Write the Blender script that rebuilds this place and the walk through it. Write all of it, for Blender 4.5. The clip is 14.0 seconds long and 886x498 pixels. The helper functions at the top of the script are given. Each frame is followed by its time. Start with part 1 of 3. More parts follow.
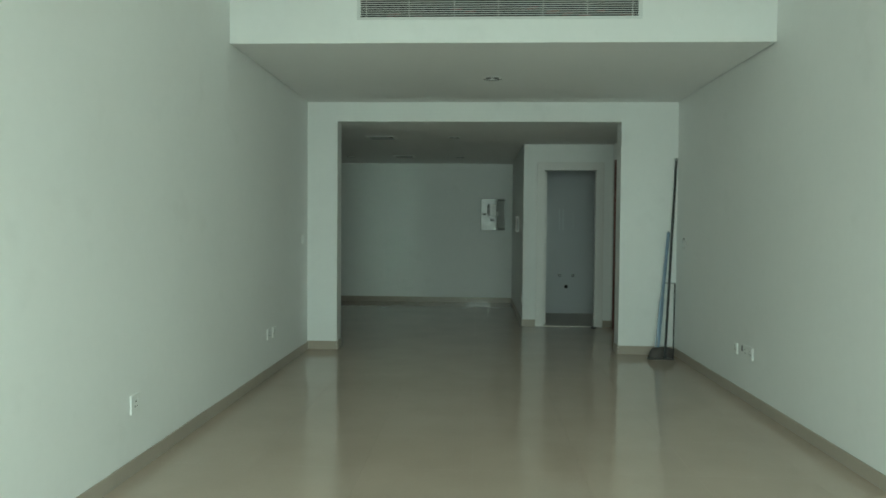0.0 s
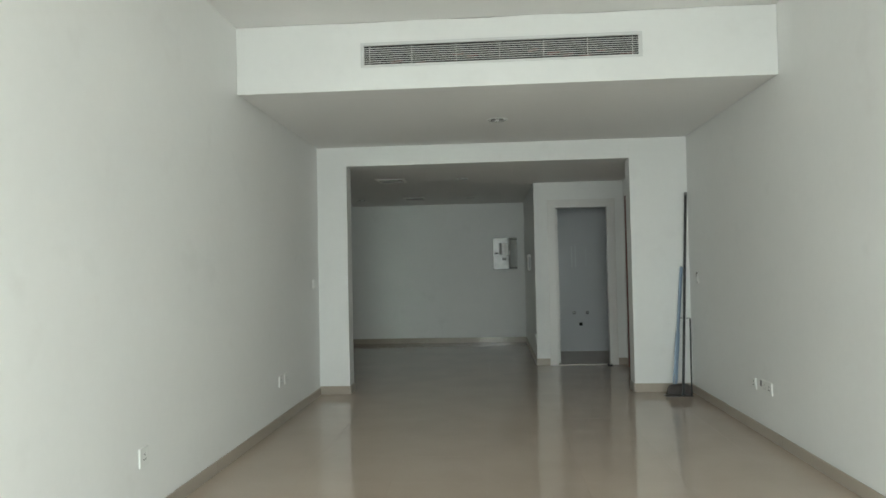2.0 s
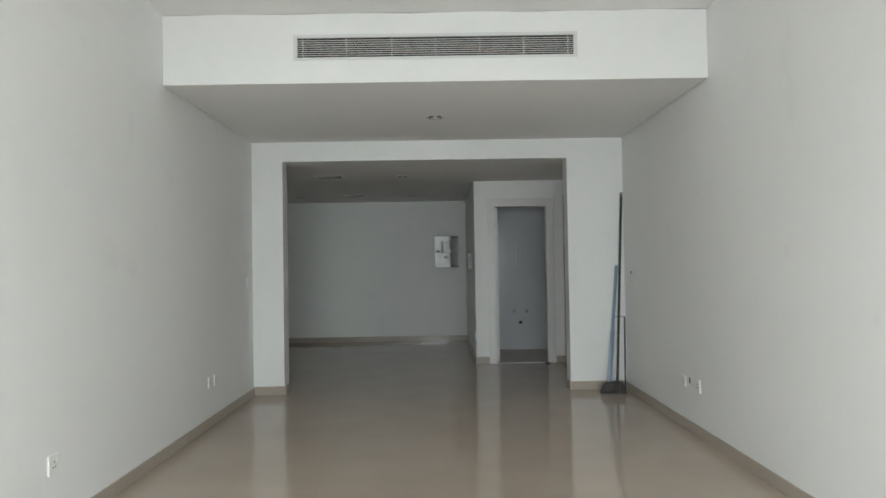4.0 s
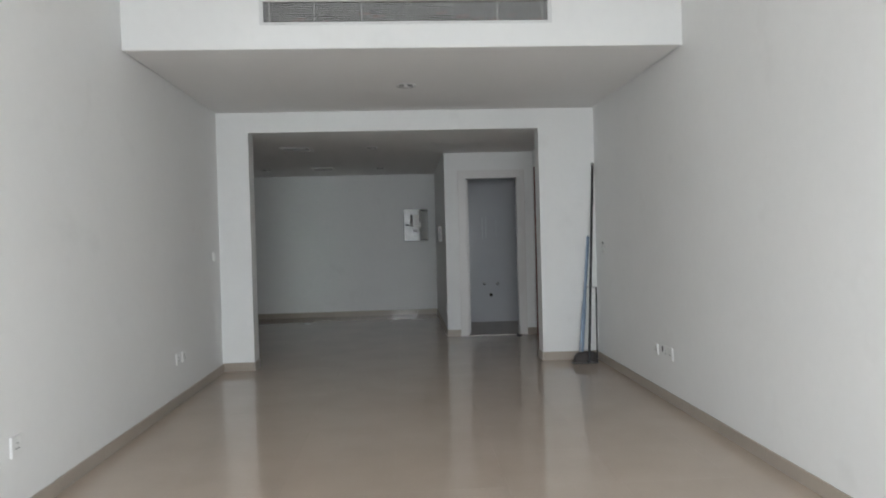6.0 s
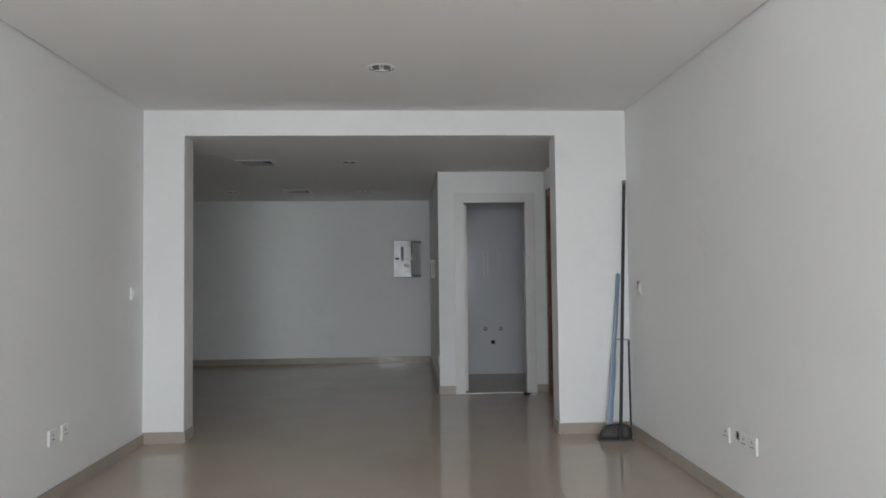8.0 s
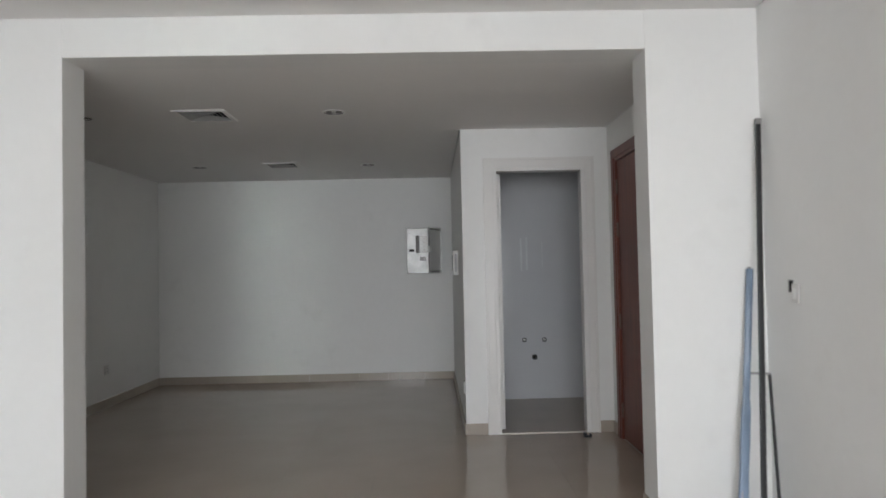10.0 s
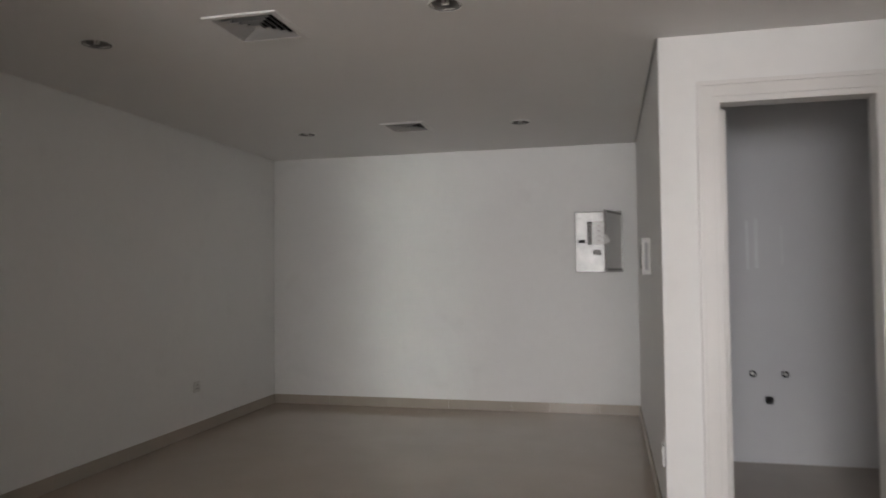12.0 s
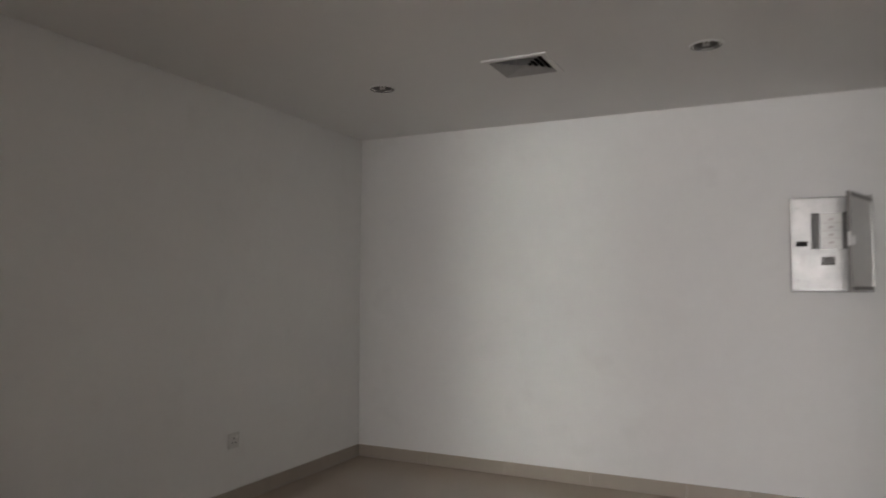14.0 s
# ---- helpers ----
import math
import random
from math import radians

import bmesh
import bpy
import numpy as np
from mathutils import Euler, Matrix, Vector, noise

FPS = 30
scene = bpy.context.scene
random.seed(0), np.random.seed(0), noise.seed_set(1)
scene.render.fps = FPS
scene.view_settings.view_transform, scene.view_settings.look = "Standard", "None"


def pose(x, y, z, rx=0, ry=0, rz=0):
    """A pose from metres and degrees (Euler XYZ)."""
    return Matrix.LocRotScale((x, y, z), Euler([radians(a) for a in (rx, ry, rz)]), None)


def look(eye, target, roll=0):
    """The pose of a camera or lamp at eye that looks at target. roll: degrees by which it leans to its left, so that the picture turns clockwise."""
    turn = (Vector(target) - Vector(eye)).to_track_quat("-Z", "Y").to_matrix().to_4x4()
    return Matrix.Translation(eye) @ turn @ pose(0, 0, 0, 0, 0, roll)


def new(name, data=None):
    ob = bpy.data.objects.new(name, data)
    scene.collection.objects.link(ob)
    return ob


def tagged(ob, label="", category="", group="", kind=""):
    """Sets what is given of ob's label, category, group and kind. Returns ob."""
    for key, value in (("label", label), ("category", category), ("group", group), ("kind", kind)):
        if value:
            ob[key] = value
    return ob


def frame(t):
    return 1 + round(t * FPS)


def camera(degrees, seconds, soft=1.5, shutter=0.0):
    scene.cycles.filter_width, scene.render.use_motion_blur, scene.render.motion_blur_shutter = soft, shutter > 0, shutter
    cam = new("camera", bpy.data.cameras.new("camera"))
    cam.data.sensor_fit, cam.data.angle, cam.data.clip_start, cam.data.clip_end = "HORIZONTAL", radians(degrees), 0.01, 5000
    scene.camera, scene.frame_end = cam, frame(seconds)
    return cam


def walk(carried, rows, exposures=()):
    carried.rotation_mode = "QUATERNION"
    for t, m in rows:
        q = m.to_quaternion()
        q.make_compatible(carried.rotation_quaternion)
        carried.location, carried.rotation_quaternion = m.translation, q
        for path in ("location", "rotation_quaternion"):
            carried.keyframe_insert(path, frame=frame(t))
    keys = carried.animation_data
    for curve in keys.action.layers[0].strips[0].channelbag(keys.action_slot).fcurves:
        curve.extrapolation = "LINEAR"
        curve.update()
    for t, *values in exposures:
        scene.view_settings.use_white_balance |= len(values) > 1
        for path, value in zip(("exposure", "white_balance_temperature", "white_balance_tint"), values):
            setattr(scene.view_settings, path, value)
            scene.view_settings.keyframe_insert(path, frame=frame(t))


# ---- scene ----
cam = camera(64.9, 14.0, 1.6, 0.5)
PATH = [
    (0, (-0.191, 0.839, 1.322), (-0.286, 2.836, 1.26), 0.5),
    (0.5, (-0.171, 0.841, 1.324), (-0.23, 2.839, 1.279), -0.9),
    (1, (-0.148, 0.843, 1.33), (-0.252, 2.84, 1.341), -1.1),
    (1.2, (-0.15, 0.849, 1.336), (-0.272, 2.845, 1.359), -1.1),
    (1.5, (-0.15, 0.847, 1.334), (-0.298, 2.841, 1.373), -0.8),
    (2, (-0.142, 0.852, 1.338), (-0.28, 2.846, 1.39), -1.2),
    (2.5, (-0.138, 0.863, 1.346), (-0.265, 2.858, 1.408), -1.5),
    (3, (-0.119, 0.875, 1.347), (-0.218, 2.871, 1.418), -1.1),
    (3.5, (-0.077, 0.9, 1.341), (-0.127, 2.898, 1.403), -0.6),
    (3.7, (-0.055, 0.913, 1.341), (-0.071, 2.912, 1.393), -0.6),
    (5.8, (-0.121, 0.929, 1.309), (-0.036, 2.928, 1.333), -1.7),
    (6, (-0.11, 0.999, 1.31), (0.0, 2.996, 1.28), -1.5),
    (6.2, (-0.058, 1.117, 1.323), (0.068, 3.113, 1.279), -1.8),
    (6.5, (0.019, 1.283, 1.32), (0.117, 3.28, 1.325), -1.2),
    (6.8, (0.068, 1.484, 1.309), (0.097, 3.484, 1.343), -1.1),
    (7, (0.057, 1.661, 1.303), (0.111, 3.66, 1.338), 0.3),
    (7.2, (0.039, 1.839, 1.29), (0.148, 3.835, 1.336), -0.7),
    (9.3, (0.195, 3.953, 1.304), (0.214, 5.951, 1.391), 0.0),
    (9.5, (0.191, 4.167, 1.297), (0.136, 6.165, 1.372), 0.1),
    (10, (0.19, 4.68, 1.317), (0.223, 6.679, 1.377), -1.2),
    (10.2, (0.245, 4.893, 1.288), (0.227, 6.892, 1.349), -0.8),
    (10.5, (0.241, 5.21, 1.298), (0.036, 7.198, 1.364), -0.6),
    (10.7, (0.257, 5.393, 1.308), (-0.053, 7.367, 1.37), -0.2),
    (11, (0.2, 5.713, 1.292), (-0.125, 7.685, 1.349), -0.6),
    (11.2, (0.204, 5.889, 1.308), (-0.057, 7.872, 1.338), -1.5),
    (11.5, (0.189, 6.19, 1.281), (-0.062, 8.174, 1.295), -2.7),
    (12, (0.184, 6.683, 1.293), (-0.278, 8.628, 1.36), -0.6),
    (12.2, (0.144, 6.886, 1.274), (-0.348, 8.823, 1.343), 1.0),
    (12.5, (0.101, 7.157, 1.294), (-0.313, 9.112, 1.366), 0.5),
    (12.7, (0.107, 7.361, 1.308), (-0.304, 9.317, 1.372), -0.1),
    (13, (0.163, 7.72, 1.31), (-0.429, 9.628, 1.413), 0.9),
    (13.2, (0.088, 7.876, 1.305), (-0.651, 9.731, 1.423), 1.2),
    (13.5, (0.0, 8.132, 1.272), (-0.857, 9.934, 1.401), 2.1),
    (13.7, (-0.081, 8.298, 1.277), (-0.898, 10.119, 1.4), 3.1),
    (14, (-0.158, 8.557, 1.301), (-1.032, 10.353, 1.408), 0.3),
]
EXPOSURES = [(0, -0.8, 6050, -25), (0.5, -0.51, 6150, -20), (1.5, -0.42, 6300, -10), (2, -0.41, 6330, -3), (3, -0.39, 6300, 2), (6.5, -0.38, 6100, 9), (9.5, 0.16, 6200, 10),
             (11, 0.46, 6500, 13), (12, 0.56, 6700, 15), (14, 0.64, 6800, 16)]
walk(cam, [(t, look(eye, target, roll)) for t, eye, target, roll in PATH], EXPOSURES)

# ---- daylight ----
WEST, EAST, REAR, PART, PART_IN = -2.0, 1.905, -0.6, 8.243, 8.47     # front room
INW, INE, BACK, NICHE, BATH = -3.112, 1.625, 13.16, 0.44, 10.262       # rear room
HIGH, SOFFIT, LOW, BULK = 3.149, 2.646, 2.443, 5.877                  # ceilings, bulkhead face
OPL, OPR = -1.68, 1.317                                               # opening between the rooms
WIN = (-1.85, 1.75, 0.12, 2.75)                                        # glazed front behind the walk

world = bpy.data.worlds.new("sky")
scene.world = world
world.use_nodes = True
sky = world.node_tree.nodes.new("ShaderNodeTexSky")
sky.sky_type, sky.sun_disc, sky.sun_elevation, sky.sun_rotation = "NISHITA", False, radians(50), radians(20)
world.node_tree.links.new(sky.outputs[0], world.node_tree.nodes["Background"].inputs[0])
world.node_tree.nodes["Background"].inputs[1].default_value = 0.1


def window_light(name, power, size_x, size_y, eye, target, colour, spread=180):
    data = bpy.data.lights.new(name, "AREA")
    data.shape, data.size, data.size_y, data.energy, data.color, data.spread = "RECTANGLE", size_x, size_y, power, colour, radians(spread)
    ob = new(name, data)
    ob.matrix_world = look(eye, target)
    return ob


# sky light through the glazing from above over the whole front, plus an added narrow beam that brightens a band of the
# back wall
MIDX = (WIN[0] + WIN[1]) / 2
window_light("window_daylight", 255, WIN[1] - WIN[0], WIN[3] - WIN[2], (MIDX, REAR + 0.05, 1.43), (MIDX, 4, -4.2), (0.98, 1.0, 1.02))
# added helper beam, aimed and sized for the bright band on the back wall
window_light("back_wall_band_light", 0.62, 0.95, 2.6, (0.2, REAR + 0.06, 1.42), (-1.68, BACK, 1.25), (0.82, 1.0, 0.87), 4.2)


# ---- materials ----
def material(name, colour, rough=0.5, metal=0.0, vary=0.06, scale=1.5, bump=0.0, bump_scale=200.0, stretch=(1, 1, 1), rough_vary=0.0,
             per_piece=0.0, specular=0.5, dark=None, smudge=0.0):
    m = bpy.data.materials.new(name)
    m.use_nodes = True
    nodes, links = m.node_tree.nodes, m.node_tree.links
    b = nodes["Principled BSDF"]
    b.inputs["Roughness"].default_value, b.inputs["Metallic"].default_value = rough, metal
    b.inputs["Specular IOR Level"].default_value = specular
    geo, mapping = nodes.new("ShaderNodeNewGeometry"), nodes.new("ShaderNodeMapping")
    mapping.inputs["Scale"].default_value = stretch
    links.new(geo.outputs["Position"], mapping.inputs["Vector"])

    def noise_at(size, detail=4.0):
        n = nodes.new("ShaderNodeTexNoise")
        n.inputs["Scale"].default_value, n.inputs["Detail"].default_value = size, detail
        links.new(mapping.outputs[0], n.inputs["Vector"])
        return n

    low = dark or tuple(c * (1 - 2 * vary) for c in colour)
    ramp = nodes.new("ShaderNodeValToRGB")
    ramp.color_ramp.elements[0].position, ramp.color_ramp.elements[1].position = 0.3, 0.65
    ramp.color_ramp.elements[0].color, ramp.color_ramp.elements[1].color = (*low, 1), (*colour, 1)
    broad = noise_at(scale)
    links.new(broad.outputs["Fac"], ramp.inputs[0])
    out = ramp.outputs[0]
    grain = noise_at(scale * 23, 3.0)
    mix = nodes.new("ShaderNodeMix")
    mix.data_type, mix.blend_type = "RGBA", "MULTIPLY"
    span = nodes.new("ShaderNodeMapRange")
    span.inputs["To Min"].default_value, span.inputs["To Max"].default_value = 1 - vary, 1 + vary
    links.new(grain.outputs["Fac"], span.inputs["Value"])
    mix.inputs["Factor"].default_value = 1.0
    links.new(out, mix.inputs["A"])
    links.new(span.outputs[0], mix.inputs["B"])
    out = mix.outputs["Result"]
    if smudge:
        spots, cut, soil = noise_at(3.3, 6.0), nodes.new("ShaderNodeMapRange"), nodes.new("ShaderNodeMix")
        cut.inputs["From Min"].default_value, cut.inputs["From Max"].default_value = 0.62, 0.74
        cut.inputs["To Max"].default_value = smudge
        links.new(spots.outputs["Fac"], cut.inputs["Value"])
        soil.data_type, soil.blend_type = "RGBA", "MULTIPLY"
        soil.inputs["B"].default_value = (0.5, 0.48, 0.45, 1)
        links.new(cut.outputs[0], soil.inputs["Factor"])
        links.new(out, soil.inputs["A"])
        out = soil.outputs["Result"]
    if per_piece:
        info, hsv = nodes.new("ShaderNodeObjectInfo"), nodes.new("ShaderNodeHueSaturation")
        r = nodes.new("ShaderNodeMapRange")
        r.inputs["To Min"].default_value, r.inputs["To Max"].default_value = 1 - per_piece, 1 + per_piece
        links.new(info.outputs["Random"], r.inputs["Value"])
        links.new(r.outputs[0], hsv.inputs["Value"])
        links.new(out, hsv.inputs["Color"])
        out = hsv.outputs[0]
    links.new(out, b.inputs["Base Color"])
    if rough_vary:
        rr = nodes.new("ShaderNodeMapRange")
        rr.inputs["To Min"].default_value, rr.inputs["To Max"].default_value = max(0.02, rough - rough_vary), rough + rough_vary
        links.new(noise_at(scale * 3).outputs["Fac"], rr.inputs["Value"])
        links.new(rr.outputs[0], b.inputs["Roughness"])
    if bump:
        bp = nodes.new("ShaderNodeBump")
        bp.inputs["Strength"].default_value, bp.inputs["Distance"].default_value = bump, 0.002
        links.new(noise_at(bump_scale, 2.0).outputs["Fac"], bp.inputs["Height"])
        links.new(bp.outputs[0], b.inputs["Normal"])
    return m


PAINT = material("white_wall_paint", (0.87, 0.868, 0.852), 0.55, vary=0.018, scale=0.9, bump=0.15, bump_scale=130, smudge=0.07)
CEIL = material("white_ceiling_paint", (0.89, 0.88, 0.865), 0.75, vary=0.012, scale=0.7, bump=0.08, bump_scale=120)
TILE = material("polished_beige_porcelain", (0.472, 0.391, 0.321), 0.08, vary=0.035, scale=2.2, rough_vary=0.025, per_piece=0.006)
SKIRT = material("beige_skirting_tile", (0.43, 0.375, 0.315), 0.32, vary=0.035, scale=2.2, per_piece=0.03)
POLISHED = material("polished_skirting_tile", (0.43, 0.375, 0.315), 0.21, vary=0.035, scale=2.2, per_piece=0.03)
GROUT = material("beige_grout", (0.41, 0.37, 0.31), 0.8, vary=0.08, scale=30)
GLAZED = material("glazed_white_wall_tile", (0.675, 0.678, 0.698), 0.12, vary=0.01, scale=1.0)
BATHFLOOR = material("matt_beige_floor_tile", (0.54, 0.48, 0.42), 0.35, vary=0.04, scale=3)
MARBLE = material("cream_marble", (0.74, 0.69, 0.62), 0.25, vary=0.06, scale=14)
GLOSSWHITE = material("white_gloss_joinery_paint", (0.8, 0.785, 0.76), 0.35, vary=0.015, scale=2, bump=0.05, bump_scale=60)
WOOD = material("red_brown_veneer", (0.2, 0.054, 0.032), 0.42, vary=0.08, scale=3.0, stretch=(9, 9, 0.6), bump=0.08, bump_scale=60, dark=(0.135, 0.04, 0.026))
STEEL = material("brushed_steel", (0.62, 0.62, 0.6), 0.3, 1.0, vary=0.05, scale=20, rough_vary=0.08)
PLATE = material("galvanised_cover_plate", (0.47, 0.465, 0.455), 0.36, 0.35, vary=0.13, scale=9, rough_vary=0.1, bump=0.25, bump_scale=18)
DOORGREY = material("grey_enamelled_sheet", (0.76, 0.75, 0.73), 0.3, 0.1, vary=0.04, scale=5)
PLASTIC = material("white_plastic", (0.84, 0.84, 0.82), 0.3, vary=0.01, scale=5)
BLACK = material("black_plastic", (0.02, 0.02, 0.021), 0.45, vary=0.1, scale=10)
# near-black colour stands in for the shade inside holes and recesses
RECESS_SHADE = material("recess_shade_black", (0.012, 0.011, 0.011), 0.8, vary=0.1, scale=10)
GRILLE = material("white_aluminium", (0.72, 0.72, 0.71), 0.4, vary=0.02, scale=5)
# white louvre paint set to grey, with the shade between blades in its colour
VENTPAINT = material("shaded_white_vent_paint", (0.42, 0.415, 0.41), 0.5, vary=0.04, scale=12)
REFLECTOR = material("dull_aluminium_reflector", (0.24, 0.235, 0.23), 0.6, 0.0, vary=0.05, scale=20)
BLUE = material("blue_plastic_film", (0.25, 0.33, 0.45), 0.35, vary=0.2, scale=9, stretch=(1, 1, 0.3))
GREYBAR = material("grey_plastic", (0.30, 0.29, 0.28), 0.5, vary=0.08, scale=12)
PANGREY = material("dark_grey_plastic", (0.125, 0.112, 0.106), 0.4, vary=0.1, scale=14)
LEGGREY = material("light_grey_plastic", (0.42, 0.41, 0.42), 0.45, vary=0.06, scale=12)
PAPER = material("laminated_printed_paper", (0.83, 0.82, 0.79), 0.28, vary=0.03, scale=15)
INK = material("faded_red_print", (0.64, 0.58, 0.56), 0.7, vary=0.1, scale=30)
BRONZE = material("dull_bronze", (0.22, 0.16, 0.13), 0.45, 0.6, vary=0.1, scale=30)
PALESTREAK = material("pale_gloss_streak", (0.79, 0.81, 0.82), 0.25, vary=0.04, scale=20)
# even pale grey, a little darker than the white plastic
PALEGREY = material("pale_grey_plastic", (0.73, 0.72, 0.7), 0.45, vary=0.05, scale=20)
PIPE = material("pale_pipe_stub", (0.75, 0.75, 0.73), 0.3, 0.6, vary=0.05, scale=40)
COPPER = material("rusty_red_coil", (0.2, 0.06, 0.05), 0.7, 0.0, vary=0.3, scale=14)
glass = bpy.data.materials.new("clear_glass")
glass.use_nodes = True
g = glass.node_tree.nodes["Principled BSDF"]
g.inputs["Transmission Weight"].default_value, g.inputs["Roughness"].default_value, g.inputs["Base Color"].default_value = 1.0, 0.02, (0.9, 0.97, 0.94, 1)


# ---- builders ----
def box(bm, x0, x1, y0, y1, z0, z1, bevel=0.0, m=None):
    mat = Matrix.Translation(((x0 + x1) / 2, (y0 + y1) / 2, (z0 + z1) / 2)) @ Matrix.Diagonal((abs(x1 - x0), abs(y1 - y0), abs(z1 - z0), 1))
    made = bmesh.ops.create_cube(bm, size=1.0, matrix=(m @ mat) if m else mat)["verts"]
    if bevel:
        edges = list({e for v in made for e in v.link_edges})
        bmesh.ops.bevel(bm, geom=edges, offset=bevel, segments=2, profile=0.6, affect="EDGES")
    return bm


def boxes(*rows):
    bm = bmesh.new()
    for r in rows:
        box(bm, *r)
    return bm


def rod(bm, a, b, r0, r1=None, sides=12):
    a, b = Vector(a), Vector(b)
    turn = (b - a).to_track_quat("Z", "Y").to_matrix().to_4x4()
    bmesh.ops.create_cone(bm, cap_ends=True, segments=sides, radius1=r0, radius2=r0 if r1 is None else r1, depth=(b - a).length,
                          matrix=Matrix.Translation((a + b) / 2) @ turn)
    return bm


def lathe(bm, profile, m=None, sides=32):
    """Turns a profile of (radius, z) round the z axis."""
    rings = []
    for r, z in profile:
        ring = []
        for i in range(sides):
            a = 2 * math.pi * i / sides
            v = Vector((r * math.cos(a), r * math.sin(a), z))
            ring.append(bm.verts.new(m @ v if m else v))
        rings.append(ring)
    for p, q in zip(rings, rings[1:]):
        for i in range(sides):
            bm.faces.new((p[i], p[(i + 1) % sides], q[(i + 1) % sides], q[i]))
    return bm


def mesh_of(name, bm, mat, smooth=False):
    bmesh.ops.recalc_face_normals(bm, faces=bm.faces)
    data = bpy.data.meshes.new(name)
    bm.to_mesh(data)
    bm.free()
    data.materials.append(mat)
    if smooth:
        for p in data.polygons:
            p.use_smooth = True
        data.set_sharp_from_angle(angle=radians(35))
    return data


def part(name, bm, mat, parent=None, label="", smooth=False):
    ob = new(name, mesh_of(name, bm, mat, smooth))
    ob.parent = parent
    if label:
        ob["label"] = label
    return ob


def thing(name, label, category, at=(0, 0, 0), group="", kind=""):
    ob = new(name)
    ob.empty_display_size = 0.05
    ob.location = at
    return tagged(ob, label, category, group, kind)


def structure(name, bm, mat, label, category, smooth=False):
    return tagged(part(name, bm, mat, None, "", smooth), label, category, "", "structure")


def slab(axis, at, thick, u, v, holes=()):
    """A slab across an axis, from at to at + thick, spanning u and v (the other two axes in order), with rectangular holes (u0, u1, v0, v1)."""
    us = sorted({*u, *[c for h in holes for c in h[:2] if u[0] < c < u[1]]})
    vs = sorted({*v, *[c for h in holes for c in h[2:] if v[0] < c < v[1]]})
    solid = {}
    for i in range(len(us) - 1):
        for j in range(len(vs) - 1):
            cu, cv = (us[i] + us[i + 1]) / 2, (vs[j] + vs[j + 1]) / 2
            solid[i, j] = not any(h[0] < cu < h[1] and h[2] < cv < h[3] for h in holes)
    bm = bmesh.new()
    made = {}

    def vert(i, j, k):
        if (i, j, k) not in made:
            w = at + thick * k
            a, b = us[i], vs[j]
            made[i, j, k] = bm.verts.new({"x": (w, a, b), "y": (a, w, b), "z": (a, b, w)}[axis])
        return made[i, j, k]

    for (i, j), s in solid.items():
        if not s:
            continue
        for k in (0, 1):
            bm.faces.new([vert(i, j, k), vert(i + 1, j, k), vert(i + 1, j + 1, k), vert(i, j + 1, k)])
        for di, dj, e in ((-1, 0, ((i, j), (i, j + 1))), (1, 0, ((i + 1, j), (i + 1, j + 1))), (0, -1, ((i, j), (i + 1, j))), (0, 1, ((i, j + 1), (i + 1, j + 1)))):
            if not solid.get((i + di, j + dj), False):
                (a, b), (c, d) = e
                bm.faces.new([vert(a, b, 0), vert(c, d, 0), vert(c, d, 1), vert(a, b, 1)])
    return bm


# ---- walls, floor and ceilings ----
TOP = 3.4
WHITEWALL = "smooth white painted wall with a beige tiled skirting"
structure("wall_west", slab("x", WEST, -0.15, (REAR, PART), (-0.05, TOP)), PAINT, WHITEWALL, "wall")
structure("wall_east", slab("x", EAST, 0.15, (REAR, PART), (-0.05, TOP)), PAINT, WHITEWALL, "wall")
structure("wall_rear", slab("y", REAR, -0.2, (WEST - 0.15, EAST + 0.15), (-0.05, TOP), [WIN]), PAINT, "white painted wall round a wide glazed shopfront", "wall")
structure("wall_partition", slab("y", PART, PART_IN - PART, (INW - 0.15, EAST + 0.15), (-0.05, TOP), [(OPL, OPR, -0.06, TOP + 1)]), PAINT,
          "white painted piers on both sides of a wide opening", "wall")
structure("lintel", boxes((OPL, OPR, PART + 0.004, PART_IN, LOW, TOP)), PAINT, "white painted lintel over the wide opening", "wall")
structure("wall_inner_west", slab("x", INW, -0.15, (PART_IN, BACK), (-0.05, TOP)), PAINT, WHITEWALL, "wall")
structure("wall_back", slab("y", BACK, 0.15, (INW - 0.15, NICHE + 0.1), (-0.05, TOP)), PAINT, WHITEWALL, "wall")
structure("wall_niche", slab("x", NICHE, 0.1, (BATH, BACK), (-0.05, TOP)), PAINT, "white painted side wall of the washroom", "wall")
DX0, DX1, DZ = 0.722, 1.402, 2.1
structure("wall_washroom", slab("y", BATH, 0.1, (NICHE + 0.1, 2.15), (-0.05, TOP), [(DX0 - 0.03, DX1 + 0.03, -0.06, DZ + 0.03)]), PAINT,
          "white painted wall with the open washroom doorway", "wall")
EY0, EY1, EZ = 9.0, 10.095, 2.217
structure("wall_inner_east", slab("x", INE, 0.15, (PART_IN, BATH), (-0.05, TOP), [(EY0 + 0.02, EY1 - 0.02, -0.06, EZ - 0.02)]), PAINT,
          "white painted wall round a brown entrance door", "wall")
structure("wall_corridor", boxes((INE + 0.16, INE + 0.2, EY0 - 0.1, EY1 + 0.1, -0.05, 2.4)), RECESS_SHADE, "dark backing behind the closed entrance door", "wall")
BATHBACK = 11.73
structure("wall_washroom_back", slab("y", BATHBACK, 0.12, (NICHE + 0.11, 2.05), (-0.05, 2.6),
          [(1.185, 1.235, 0.393, 0.443), (1.09, 1.13, 0.572, 0.612), (1.292, 1.332, 0.572, 0.612)]), GLAZED, "glazed pale washroom wall with pipe outlets", "wall")
